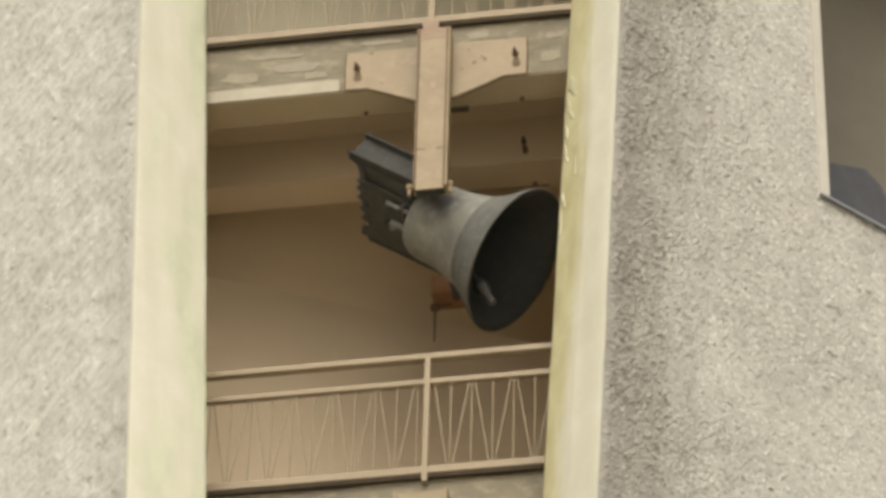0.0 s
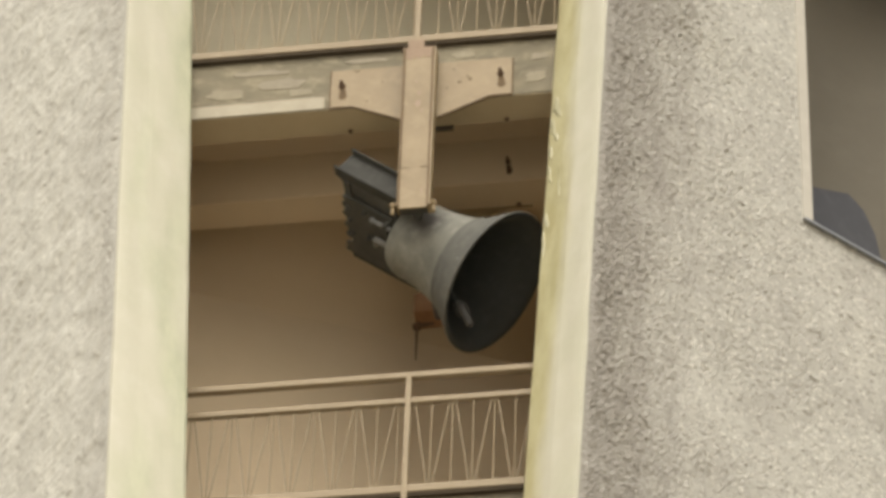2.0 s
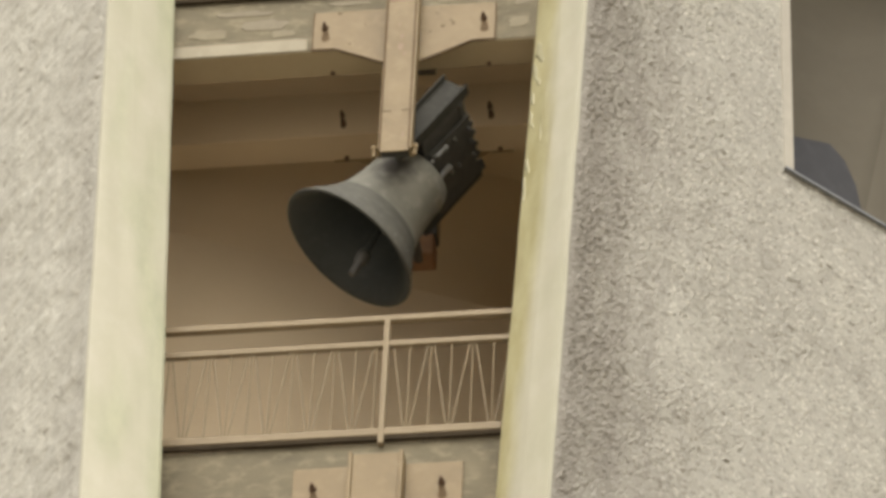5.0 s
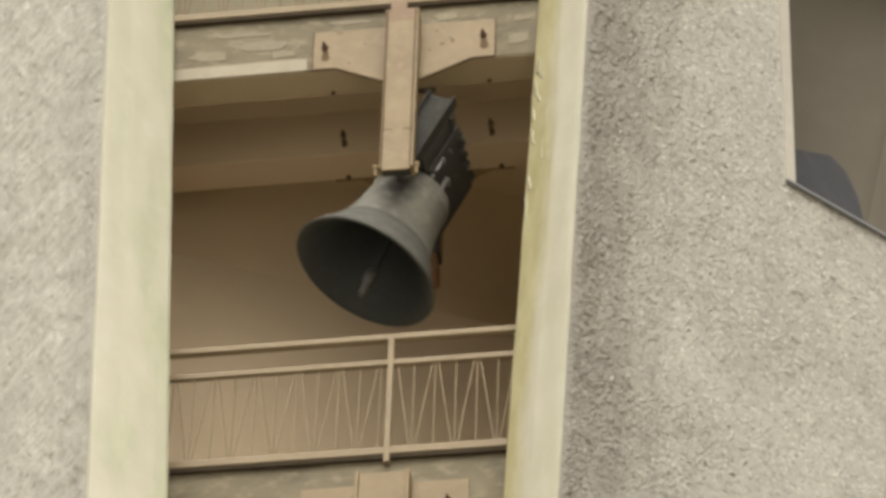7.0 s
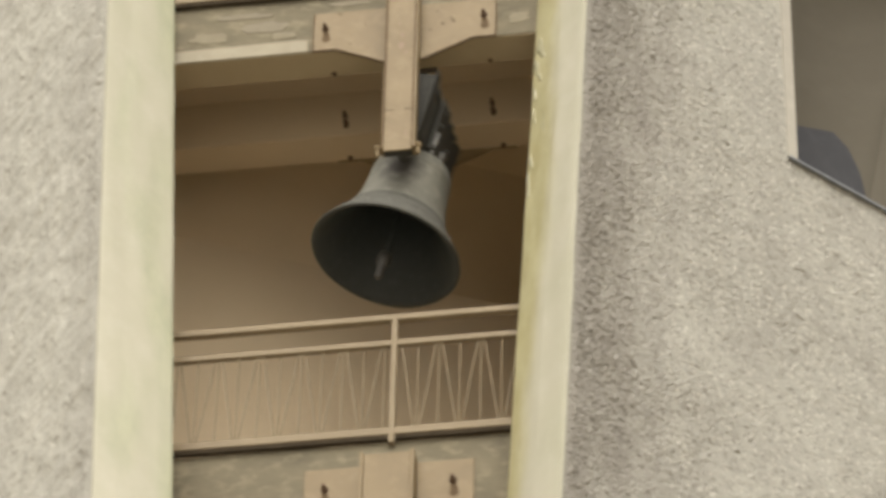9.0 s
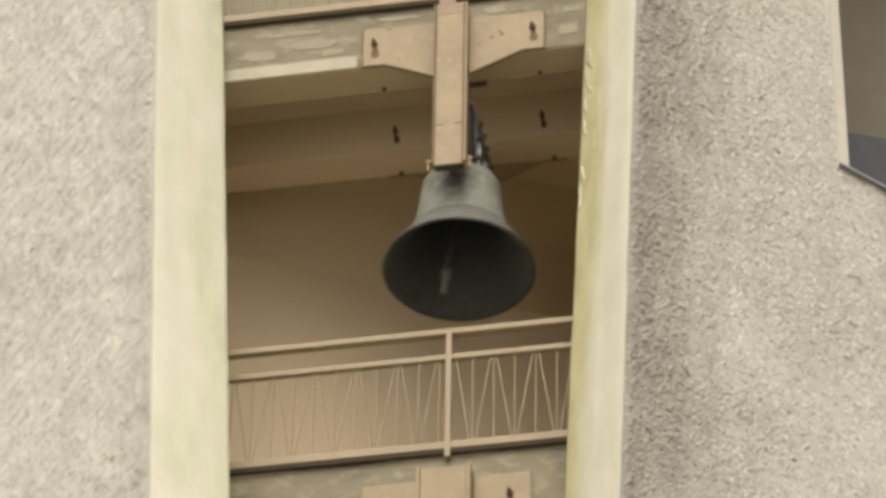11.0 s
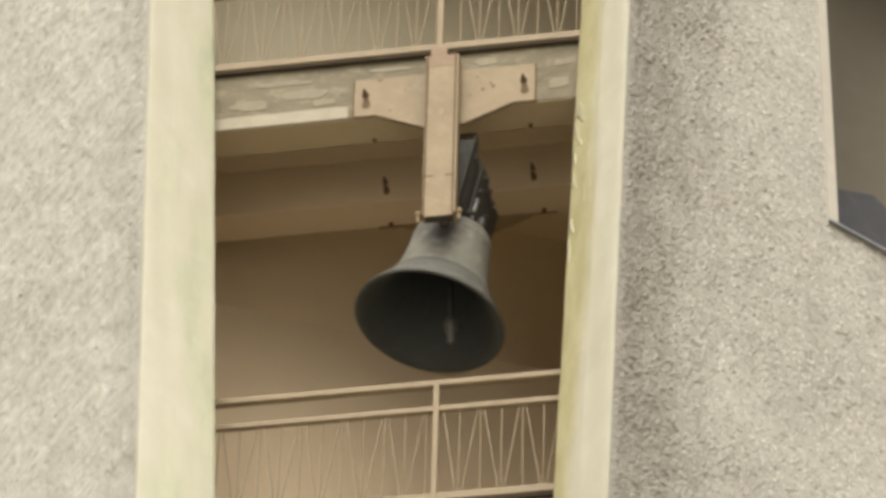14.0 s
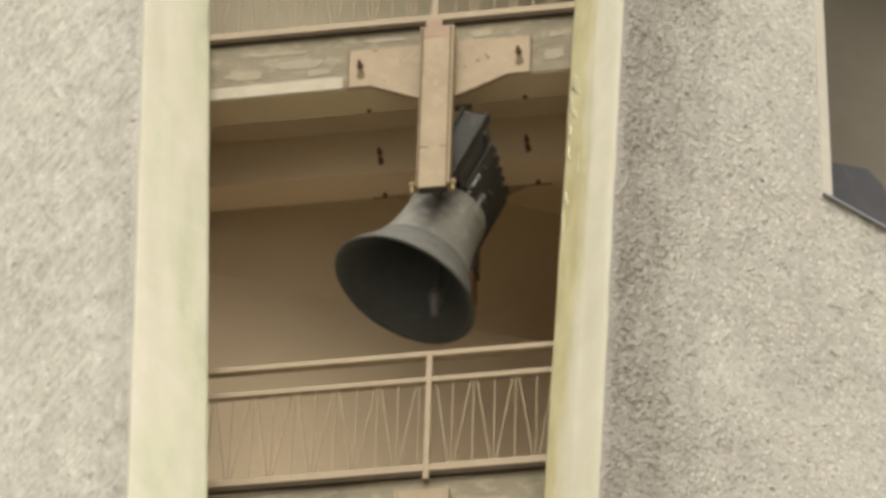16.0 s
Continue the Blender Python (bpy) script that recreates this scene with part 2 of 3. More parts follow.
def at(side, s, d, z):
    return CORNER + ALONG[side] * s + INWARD[side] * d + Vector((0, 0, z))


def wall_block(bm, side, s0, s1, z0, z1, d0=0.0, d1=THICK):
    """s0 or s1 may be None: the slot's edge."""
    rings = []
    n = 40 if s0 is None else 1
    for z in [z0 + (z1 - z0) * k / n for k in range(n + 1)]:
        ring = []
        for d, lo in ((d0, True), (d0, False), (d1, False), (d1, True)):
            s = s0 if lo else s1
            ring.append(at(side, slot_s(side, z, d) + 0.012 if s is None else s, d, z))
        rings.append(ring)
    add_loft(bm, rings)


def wall(side):
    bm = bmesh.new()
    in0 = 0.06
    if side == "right":
        wall_block(bm, side, None, WIN_S0, SLOT_LOW, SLOT_HIGH, in0)
        wall_block(bm, side, WIN_S0, WIN_S1, SLOT_LOW, SILL_Z, in0)
        wall_block(bm, side, WIN_S0, WIN_S1, WIN_TOP, SLOT_HIGH, in0)
        wall_block(bm, side, WIN_S1, SIDE, SLOT_LOW, SLOT_HIGH, in0)
    else:
        wall_block(bm, side, None, SIDE, SLOT_LOW, SLOT_HIGH, in0)
    wall_block(bm, side, THICK, SIDE, 0, SLOT_LOW, in0)
    wall_block(bm, side, THICK, SIDE, SLOT_HIGH, TOP, in0)
    return tagged(finish("wall_" + side, bm, PLASTER), "thick tower wall with grey roughcast outside and tan plaster inside", "wall", kind="structure")


def roughcast_sheet(side, parent):
    """The coarse thrown plaster, as a real relief."""
    z0, z1, step = 16.4, 24.4, 0.0105
    nz = int((z1 - z0) / step)
    s_end = 4.75
    ns = int((s_end - 1.8) / step)
    verts, grime_shade, faces = [], [], []
    shift = 0.0 if side == "right" else 40.0

    def grain(q, size):
        """A thrown grain or a pit: its height and its lot."""
        dist, near = noise.voronoi(q * size)
        lot = abs(math.sin(near[0].x * 12.99 + near[0].y * 78.23) * 437.58) % 1.0
        return max(0.0, 1 - (dist[0] / 0.62) ** 2), lot

    for j in range(nz + 1):
        z = z0 + (z1 - z0) * j / nz
        e = slot_s(side, z, 0) + 0.006 * noise.noise(Vector((z * 23, shift, 1))) + 0.005 * noise.noise(Vector((z * 60, shift, 7)))
        for i in range(ns + 1):
            s = e + (s_end - e) * i / ns
            if side == "right" and s > WIN_S0 - 0.06 and z > SILL_Z + 0.012:
                s = min(s, WIN_S0 - 0.06 + 0.0001 * i / ns)
            u = s - e
            p = Vector((s + shift, z, 0.0))
            q = Vector((0.72 * s - 0.58 * z + shift, 0.95 * s + 0.86 * z, 0.0))
            q += Vector((noise.noise(p * 13), noise.noise(p * 15 + Vector((5, 5, 0))), 0)) * 0.03
            g1, lot1 = grain(q, 21)
            g2, lot2 = grain(p + Vector((0, 0, 3)), 43)
            pit = g1 if lot1 < 0.14 else 0.0
            swell = noise.noise(q * 6.5 + Vector((3, 3, 3)))
            broad = noise.noise(Vector((s * 4 + z * 2.5 + shift, z * 2.2 - s, 1))) + noise.noise(p * 1.1)
            rough_here = 0.75 + 0.5 * noise.noise(p * 1.7 + Vector((2, 9, 4)))
            if side == "right":
                k = rough_here * (1.7 - 1.05 * min(1.0, u / 1.2))
                h = k * (0.014 * g1 * lot1 ** 1.6 + 0.013 * g2 * lot2 - 0.012 * pit + 0.004 * random.uniform(-1, 1)) + 0.007 * swell + 0.012 * broad
            else:
                k = rough_here * 0.9
                h = k * (0.006 * g1 * lot1 ** 2 + 0.0012 * g2 * lot2 - 0.009 * pit * (lot1 < 0.07) + 0.0004 * random.uniform(-1, 1)) + 0.016 * swell + 0.0065 * noise.noise(q * 15) + 0.014 * broad
            edge = min(1.0, u / 0.05)
            h = h * edge + 0.006 * (edge - 1)
            if side == "right" and z > SILL_Z and s > WIN_S0 - 0.1:
                h *= 0.3
            verts.append(at(side, s, -h, z)[:])
            w = noise.noise(Vector((s * 5 + shift, z * 1.1, 5))) + 0.6 * noise.noise(Vector((s * 14 + shift, z * 4, 9)))
            # darker band beside the slot, wider on the right wall
            if side == "right":
                g = max(0.0, 1 - abs(u - 0.10) / (0.78 + 0.45 * w)) ** 1.3 * 0.95
                # dark patches; the even 0.07 offsets the sun on this wall in colour
                g += 0.07 + 0.36 * max(0.0, noise.noise(Vector((s * 2.4 - z * 1.3, z * 2.0 + s, 3))) - 0.08)
            else:
                g = max(0.0, 1 - abs(u - 0.10) / (0.34 + 0.12 * w)) * 0.34
            line = 18.93 + 0.16 * u + 0.12 * noise.noise(Vector((s * 3, 2, 1))) + 0.03 * noise.noise(Vector((s * 31, 2, 1)))
            crack = abs(z - line)
            if side == "right" and u < 1.2 and crack < 0.07:
                g = max(g, 1.0 * (1 - crack / 0.07) * (1 - u / 1.2))
            # shade of pits and low grains, put into the colour
            g += 0.22 * pit + (0.12 if side == "right" else 0.05) * (0.5 - g1 * lot1)
            if u < 0.016:
                g += 0.9 * max(0.0, noise.noise(Vector((z * 31, shift, 4))))
            grime_shade.append(min(1.0, max(0.0, g + (0.16 if side == "right" else 0.05) * w)))
    for j in range(nz):
        for i in range(ns):
            a = j * (ns + 1) + i
            if side == "right":
                z = z0 + (z1 - z0) * (j + 0.5) / nz
                e = slot_s(side, z, 0)
                if z > SILL_Z and e + (s_end - e) * (i + 1) / ns > WIN_S0 - 0.05:
                    continue
            faces.append((a, a + 1, a + ns + 2, a + ns + 1))
    me = bpy.data.meshes.new("roughcast")
    me.from_pydata(verts, [], faces)
    if side == "left":
        me.flip_normals()
    att = me.attributes.new("grime_shade", "FLOAT", "POINT")
    att.data.foreach_set("value", grime_shade)
    me.materials.append(ROUGHCAST[side])
    ob = new("roughcast", me)
    ob.parent = parent
    ob["label"] = "coarse grey-beige roughcast, darker by the slot and in its pits"
    # the plainer coat beyond
    bm = bmesh.new()
    wall_block(bm, side, None, SIDE, 11.5, z0, 0.004, 0.06)
    if side == "right":
        wall_block(bm, side, WIN_S1, SIDE, z0, 27.5, 0.004, 0.06)
        wall_block(bm, side, s_end, WIN_S1, z0, SILL_Z, 0.004, 0.06)
        wall_block(bm, side, None, WIN_S0 - 0.06, z1, 27.5, 0.004, 0.06)
        wall_block(bm, side, WIN_S0, WIN_S1, WIN_TOP, 27.5, 0.004, 0.06)
    else:
        wall_block(bm, side, s_end, SIDE, z0, 27.5, 0.004, 0.06)
        wall_block(bm, side, None, s_end, z1, 27.5, 0.004, 0.06)
    wall_block(bm, side, 0.06, SIDE, 0, 11.5, 0.004, 0.06)
    wall_block(bm, side, 0.06, SIDE, 27.5, TOP, 0.004, 0.06)
    part("outer_coat", bm, ROUGHCAST[side], parent)


def jamb(side, parent):
    """Painted facing on the cut end of a wall, from the inner to the outer edge of the slot."""
    prof = [(THICK + 0.01, 0.0), (THICK + 0.006, 0.018), (THICK - 0.012, 0.026), (0.25, 0.030), (0.225, 0.032), (0.03, 0.027), (0.0, 0.024), (0.0, 0.0)]
    if side == "left":
        prof = [(THICK + 0.01, 0.0), (THICK + 0.006, 0.018), (THICK - 0.014, 0.026), (0.30, 0.028), (0.20, 0.028), (0.03, 0.023), (0.0, 0.020), (0.0, 0.0)]
    bm = bmesh.new()
    rings, wear = [], []
    n = 150
    fine = []
    for (d0, o0), (d1, o1) in zip(prof, prof[1:]):
        k = max(1, int(abs(d0 - d1) / 0.03))
        fine += [(d0 + (d1 - d0) * i / k, o0 + (o1 - o0) * i / k) for i in range(k)]
    fine.append(prof[-1])
    for j in range(n + 1):
        z = SLOT_LOW + (SLOT_HIGH - SLOT_LOW) * j / n
        ring = []
        for d, out in fine:
            wob = 0.005 * noise.noise(Vector((d * 9, z * 2.9, 4))) + 0.006 * noise.noise(Vector((d * 3, z * 0.7, 8)))
            ring.append(at(side, slot_s(side, z, d) - out + wob, d, z))
            w = 0.5 + (d - 0.25) * 7 + 0.5 * noise.noise(Vector((d * 6, z * 1.3, 2))) + 0.3 * noise.noise(Vector((d * 25, z * 3, 6)))
            w -= 0.5 * max(0.0, 18.9 - z)
            if side == "left":
                w = -0.30 + (d - 0.1) * 2.6 + 1.3 * noise.noise(Vector((d * 5, z * 1.1, 12))) + 0.5 * noise.noise(Vector((d * 14, z * 4, 16)))
            wear.append(min(1.0, max(0.0, w)))
        rings.append(ring)
    add_loft(bm, rings, closed=False)
    ob = part("jamb_facing", bm, CREAM_WORN if side == "right" else CREAM, parent, "cream paint, stained and yellowed towards the inside" if side == "right" else "mottled cream paint")
    ob.data.attributes.new("wear", "FLOAT", "POINT").data.foreach_set("value", wear)


def flake(parent, d, z, wide, tall, lean):
    """A ragged curl of glossy paint at a depth and height on the right-hand jamb."""
    bm = bmesh.new()
    rings = []
    n = 12
    for k in range(n + 1):
        f = k / n
        zz = z + tall * (f - 0.5)
        half = wide * (0.12 + math.sin(math.pi * f) ** 0.7 * (0.55 + 0.45 * noise.noise(Vector((zz * 31, d * 9, 3)))))
        mid = d + lean * (f - 0.5) + 0.012 * noise.noise(Vector((zz * 17, d * 5, 6)))
        up = 0.002 + 0.005 * abs(noise.noise(Vector((zz * 23, 1, 9))))
        row = [(mid + half, -0.006), (mid + half, 0.001), (mid + half * 0.3, up), (mid - half * 0.5, up * 0.5), (mid - half, 0.001), (mid - half, -0.006)]
        rings.append([at("right", slot_s("right", zz, min(q, 0.466)) - 0.028 - lift, min(q, 0.466), zz) for q, lift in row])
    add_loft(bm, rings)
    part("peeling_paint", bm, FLAKE, parent, "curl of glossy pale paint", smooth=True)


for SIDE_NAME in ("right", "left"):
    W_OB = wall(SIDE_NAME)
    roughcast_sheet(SIDE_NAME, W_OB)
    jamb(SIDE_NAME, W_OB)
    if SIDE_NAME == "right":
        for spot in ((0.40, 20.72, 0.055, 0.20, 0.05), (0.44, 20.58, 0.030, 0.16, 0.03), (0.40, 20.47, 0.022, 0.10, 0.05), (0.445, 20.36, 0.022, 0.12, 0.02), (0.45, 20.20, 0.012, 0.10, 0.01),
                     (0.43, 20.12, 0.014, 0.07, 0.03), (0.44, 19.78, 0.020, 0.14, 0.03), (0.455, 19.60, 0.010, 0.22, 0.01), (0.34, 20.05, 0.007, 0.30, 0.02)):
            flake(W_OB, *spot)


# rear walls, inner back wall, roof, ground
bm = bmesh.new()
far = CORNER + Vector((0, SIDE * math.sqrt(2), 0))
for sgn in (1, -1):
    a = CORNER + Vector((sgn * SIDE * Q, SIDE * Q, 0))
    inn = (CORNER + far) / 2
    ring = [a, far, far + (inn - far) * 0.08, a + (inn - a) * 0.08]
    add_loft(bm, [[p + Vector((0, 0, z)) for p in ring] for z in (0, TOP)])
tagged(finish("wall_rear", bm, PLASTER), "tan plastered rear tower walls", "wall", kind="structure")
for name, ring, where in (("wall_back", [(-2.45, 0.90), (1.10, 2.50), (0.98, 2.77), (-2.57, 1.17)], "behind the bell frame"), ("wall_far", [(1.04, 2.44), (1.72, 1.76), (1.93, 1.97), (1.25, 2.65)], "at the far side of the bell chamber")):
    for z0, z1, paint, word in ((9.95, 21.44, PLASTER, "tan"), (21.44, TOP, GREY_PLASTER, "grey-beige")):
        bm = bmesh.new()
        add_loft(bm, [[(x, y, z) for x, y in ring] for z in (z0, z1)])
        tagged(finish(name, bm, paint), "smooth " + word + " plastered wall " + where, "wall", kind="structure")
bm = bmesh.new()
ring = [CORNER + Vector(v) for v in ((0, -0.3, 0), (SIDE * Q + 0.3, SIDE * Q, 0), (0, SIDE / Q + 0.3, 0), (-SIDE * Q - 0.3, SIDE * Q, 0))]
add_loft(bm, [[p + Vector((0, 0, TOP)) for p in ring], [p + Vector((0, 0, TOP + 0.35)) for p in ring]])
tagged(finish("roof", bm, ROOF), "flat dark tower roof slab", "roof", kind="structure")
bm = bmesh.new()
ring = [CORNER + Vector(v) for v in ((0, 0.4, 0), (SIDE * Q - 0.4, SIDE * Q, 0), (0, SIDE / Q - 0.4, 0), (-SIDE * Q + 0.4, SIDE * Q, 0))]
add_loft(bm, [[p + Vector((0, 0, z)) for p in ring] for z in (9.6, 9.9)])
tagged(finish("floor", bm, CONCRETE), "bare concrete floor of the bell chamber", "floor", kind="structure")
# rounded coves where the back wall meets the platform above
for FLOOR_Z in (21.475, 25.11):
    bm = bmesh.new()
    run, out = Vector((3.55, 1.60, 0)).normalized(), Vector((1.60, -3.55, 0)).normalized()
    line = [(-0.02, -0.75), (0.003, -0.70), (0.03, -0.52), (0.09, -0.36), (0.19, -0.23), (0.33, -0.14), (0.52, -0.094), (0.60, -0.08), (-0.02, -0.08)]
    add_loft(bm, [[Vector((-2.45, 0.90, FLOOR_Z + h)) + run * k + out * o for o, h in line] for k in (0.25, 3.65)])
    tagged(finish("cove", bm, PLASTER, smooth=True), "rounded tan plaster cove under a platform", "ceiling", kind="structure")
# a platform at each storey, level with the beams, behind each railing
for FLOOR_Z in (14.21, 17.84, 21.475, 25.11):
    bm = bmesh.new()
    ring = [(-1.70, 0.205), (0.98, 0.205), (1.30, 0.5), (1.2, 1.4), (1.64, 1.86), (1.06, 2.46), (-2.42, 0.93)]
    add_loft(bm, [[(x, y, FLOOR_Z - 0.09) for x, y in ring], [(x, y, FLOOR_Z) for x, y in ring]])
    slab = finish("platform", bm, PLASTER)
    slab.data.materials.append(CONCRETE)
    for face in slab.data.polygons:
        face.material_index = 1 if face.normal.z > 0.5 else 0
    tagged(slab, "concrete platform slab of a tower storey", "floor", kind="structure")
bm = bmesh.new()
bmesh.ops.create_grid(bm, x_segments=8, y_segments=8, size=2500)
tagged(finish("ground", bm, GROUND), "pale paved ground round the tower", "ground", kind="structure")


# ---------------------------------------------------------------- the window in the right-hand wall
def tower_window():
    win = tagged(new("window_1"), "tall dark unglazed window opening with a zinc sill", "window", kind="structure")
    side = "right"
    bm = bmesh.new()
    wall_block(bm, side, WIN_S0 - 0.062, WIN_S0 + 0.012, SILL_Z - 0.0, WIN_TOP + 0.05, -0.008, 0.16)
    part("surround", bm, MORTAR, win, "smooth pale mortar edge")
    bm = bmesh.new()
    rings = []
    for s in (WIN_S0 - 0.075, WIN_S1 + 0.04):
        rings.append([at(side, s, d, SILL_Z + h) for d, h in ((-0.04, -0.020), (-0.04, -0.004), (0.0, 0.002), (0.10, 0.012), (0.10, 0.004), (-0.003, -0.006), (-0.036, -0.012), (-0.036, -0.020))])
    add_loft(bm, rings)
    part("window_sill", bm, FLASHING, win, "folded zinc sill")
    bm = bmesh.new()
    rings = []
    for z in (SILL_Z - 0.1, SILL_Z - 0.09, WIN_TOP + 0.09, WIN_TOP + 0.1):
        c = 4.995 + 0.235 * (z - 21.58)  # where the leaning reveal meets the back
        line = [(WIN_S0 - 0.3, 1.02), (c - 0.72, 1.01), (c - 0.52, 0.985), (c - 0.34, 0.94), (c - 0.19, 0.875), (c - 0.07, 0.795), (c + 0.03, 0.70), (c + (5.27 - c) * 0.3, 0.575), (c + (5.27 - c) * 0.75, 0.28), (c + (5.27 - c) * 0.97, 0.08), (5.27, 0.05)]
        rings.append([at(side, s, d, z) for s, d in line] + [at(side, s, d + 0.05, z) for s, d in line[::-1]])
    add_loft(bm, rings)
    lining = part("lining", bm, ROOM, win, "smooth grey-brown lining, its leaning reveal coloured lighter as lit", smooth=True)
    # lighter copy of the lining: the light on the reveal is in its colour
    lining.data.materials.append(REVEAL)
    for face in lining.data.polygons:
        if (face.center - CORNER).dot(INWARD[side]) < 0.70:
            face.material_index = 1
    # added dark sheet that stands for the bluish shade in the corner
    bm = bmesh.new()
    sheet = [(0.03, 0.002), (0.03, 0.84), (0.40, 0.90), (0.72, 1.03), (0.84, 0.96), (0.93, 0.80), (0.98, 0.55), (1.0, 0.30), (1.0, 0.002)]
    add_loft(bm, [[at(side, WIN_S0 + s, d, SILL_Z + h) for s, h in sheet] for d in (0.435, 0.45)])
    part("shade_sheet", bm, BLUE, win, "added dark sheet for the bluish shade in the corner, its top sloping")


tower_window()

# ---------------------------------------------------------------- beams
def beam(name, x0, x1, y0, y1, z0, z1, mat, label):
    bm = bmesh.new()
    n = 24
    rings = []
    for i in range(n + 1):
        x = x0 + (x1 - x0) * i / n
        w = [0.004 * noise.noise(Vector((x * 3, k * 5.0, z0))) for k in range(4)]
        rings.append([(x, y0 + w[0] * 0.3, z0 + w[1]), (x, y0, z1 + w[2]), (x, y1, z1), (x, y1, z0 + w[3])])
    add_loft(bm, rings)
    ob = finish(name, bm, mat)
    return tagged(ob, label, "beam", "beams of the bell frame")


front_beam = beam("concrete_beam", -1.60, 0.95, 0.0, 0.215, 21.01, 21.485, CONCRETE, "patched grey-beige concrete beam across the slot")
rear_beam = beam("concrete_beam", -2.30, 1.70, 0.745, 0.965, 21.01, 21.485, PLASTER, "tan painted concrete beam behind the bell")
part("soffit_coat", box((-1.58, 0.006, 21.001), (0.92, 0.216, 21.006)), BEAM_PAINT, front_beam, "tan paint on the underside")
low_beam = beam("concrete_beam", -1.60, 0.95, 0.0, 0.215, 17.36, 17.845, CONCRETE, "grey concrete beam under the lower railing")
# unseen beam added to keep direct sun off the upper storey's wall
sun_block_beam = beam("concrete_beam", -1.80, 1.05, 0.0, 0.215, 24.64, 25.115, CONCRETE, "unseen grey concrete beam added above to block the sun")
bm = bmesh.new()
add_prism(bm, [(-1.55, 21.005), (-0.60, 21.008), (-0.592, 21.02), (-0.596, 21.105), (-0.66, 21.112), (-1.0, 21.108), (-1.55, 21.10)], -0.007, 0.003)
PALE_MORTAR = stained("pale_mortar", (0.41, 0.365, 0.275), (0.34, 0.30, 0.225), (0.45, 0.405, 0.315), 0.9, 5, 50, 0.003)
part("repair_patch", bm, PALE_MORTAR, front_beam, "pale mortar repair along the lower edge")
GREY_MORTAR = stained("grey_mortar", (0.29, 0.252, 0.185), (0.23, 0.198, 0.145), (0.34, 0.30, 0.222), 0.92, 6, 60, 0.003)


def smear(x, z, wide, tall, mat, seed):
    """A thin trowelled smear of mortar with a ragged outline."""
    pts = []
    for k in range(22):
        a = 2 * math.pi * k / 22
        r = 0.78 + 0.45 * noise.noise(Vector((math.cos(a) * 1.4, math.sin(a) * 1.4, seed)))
        pts.append((x + wide * r * math.copysign(abs(math.cos(a)) ** 0.7, math.cos(a)), z + tall * r * math.copysign(abs(math.sin(a)) ** 0.7, math.sin(a))))
    bm = bmesh.new()
    add_prism(bm, pts, -0.004, 0.003)
    part("mortar_smear", bm, mat, front_beam, "thin trowelled mortar smear")


LIGHT_MORTAR = stained("light_mortar", (0.30, 0.262, 0.185), (0.235, 0.203, 0.142), (0.355, 0.312, 0.225), 0.92, 7, 60, 0.003)
for spot in ((-1.22, 21.20, 0.15, 0.055, LIGHT_MORTAR, 1.3), (-0.86, 21.26, 0.17, 0.05, GREY_MORTAR, 2.7), (-0.75, 21.17, 0.10, 0.035, LIGHT_MORTAR, 8.1), (-1.03, 21.36, 0.20, 0.03, GREY_MORTAR, 4.2),
             (0.26, 21.385, 0.10, 0.035, LIGHT_MORTAR, 5.9), (0.70, 21.15, 0.09, 0.05, LIGHT_MORTAR, 6.4), (0.72, 21.32, 0.07, 0.035, GREY_MORTAR, 7.7), (-0.35, 21.40, 0.16, 0.022, GREY_MORTAR, 9.5)):
    smear(*spot)


# ---------------------------------------------------------------- brackets
def anchor_bolt(parent, x, z, y, sgn, name="bolt"):
    """A rusty threaded end with nut and washer, above its brown mark."""
    bm = bmesh.new()
    add_rod(bm, (x, y, z + 0.03), (x, y + sgn * 0.05, z + 0.03), 0.010, 10)
    add_rod(bm, (x, y, z + 0.03), (x, y + sgn * 0.018, z + 0.03), 0.018, 6)
    add_rod(bm, (x, y, z + 0.03), (x, y + sgn * 0.004, z + 0.03), 0.023, 16)
    return part(name, bm, RUST, parent, "rusty nut and bolt")


def bolt_mark(parent, x, z, y, sgn):
    # flat brown mark that widens below the bolt
    bm = bmesh.new()
    add_prism(bm, [(x - 0.014, z + 0.03), (x + 0.012, z + 0.03), (x + 0.028, z - 0.03), (x + 0.033, z - 0.06), (x + 0.02, z - 0.078), (x - 0.006, z - 0.08), (x - 0.02, z - 0.06), (x - 0.012, z - 0.02)], y, y + sgn * 0.0015)
    return part("bolt_mark", bm, RUST_BROWN, parent, "brown mark below a bolt")


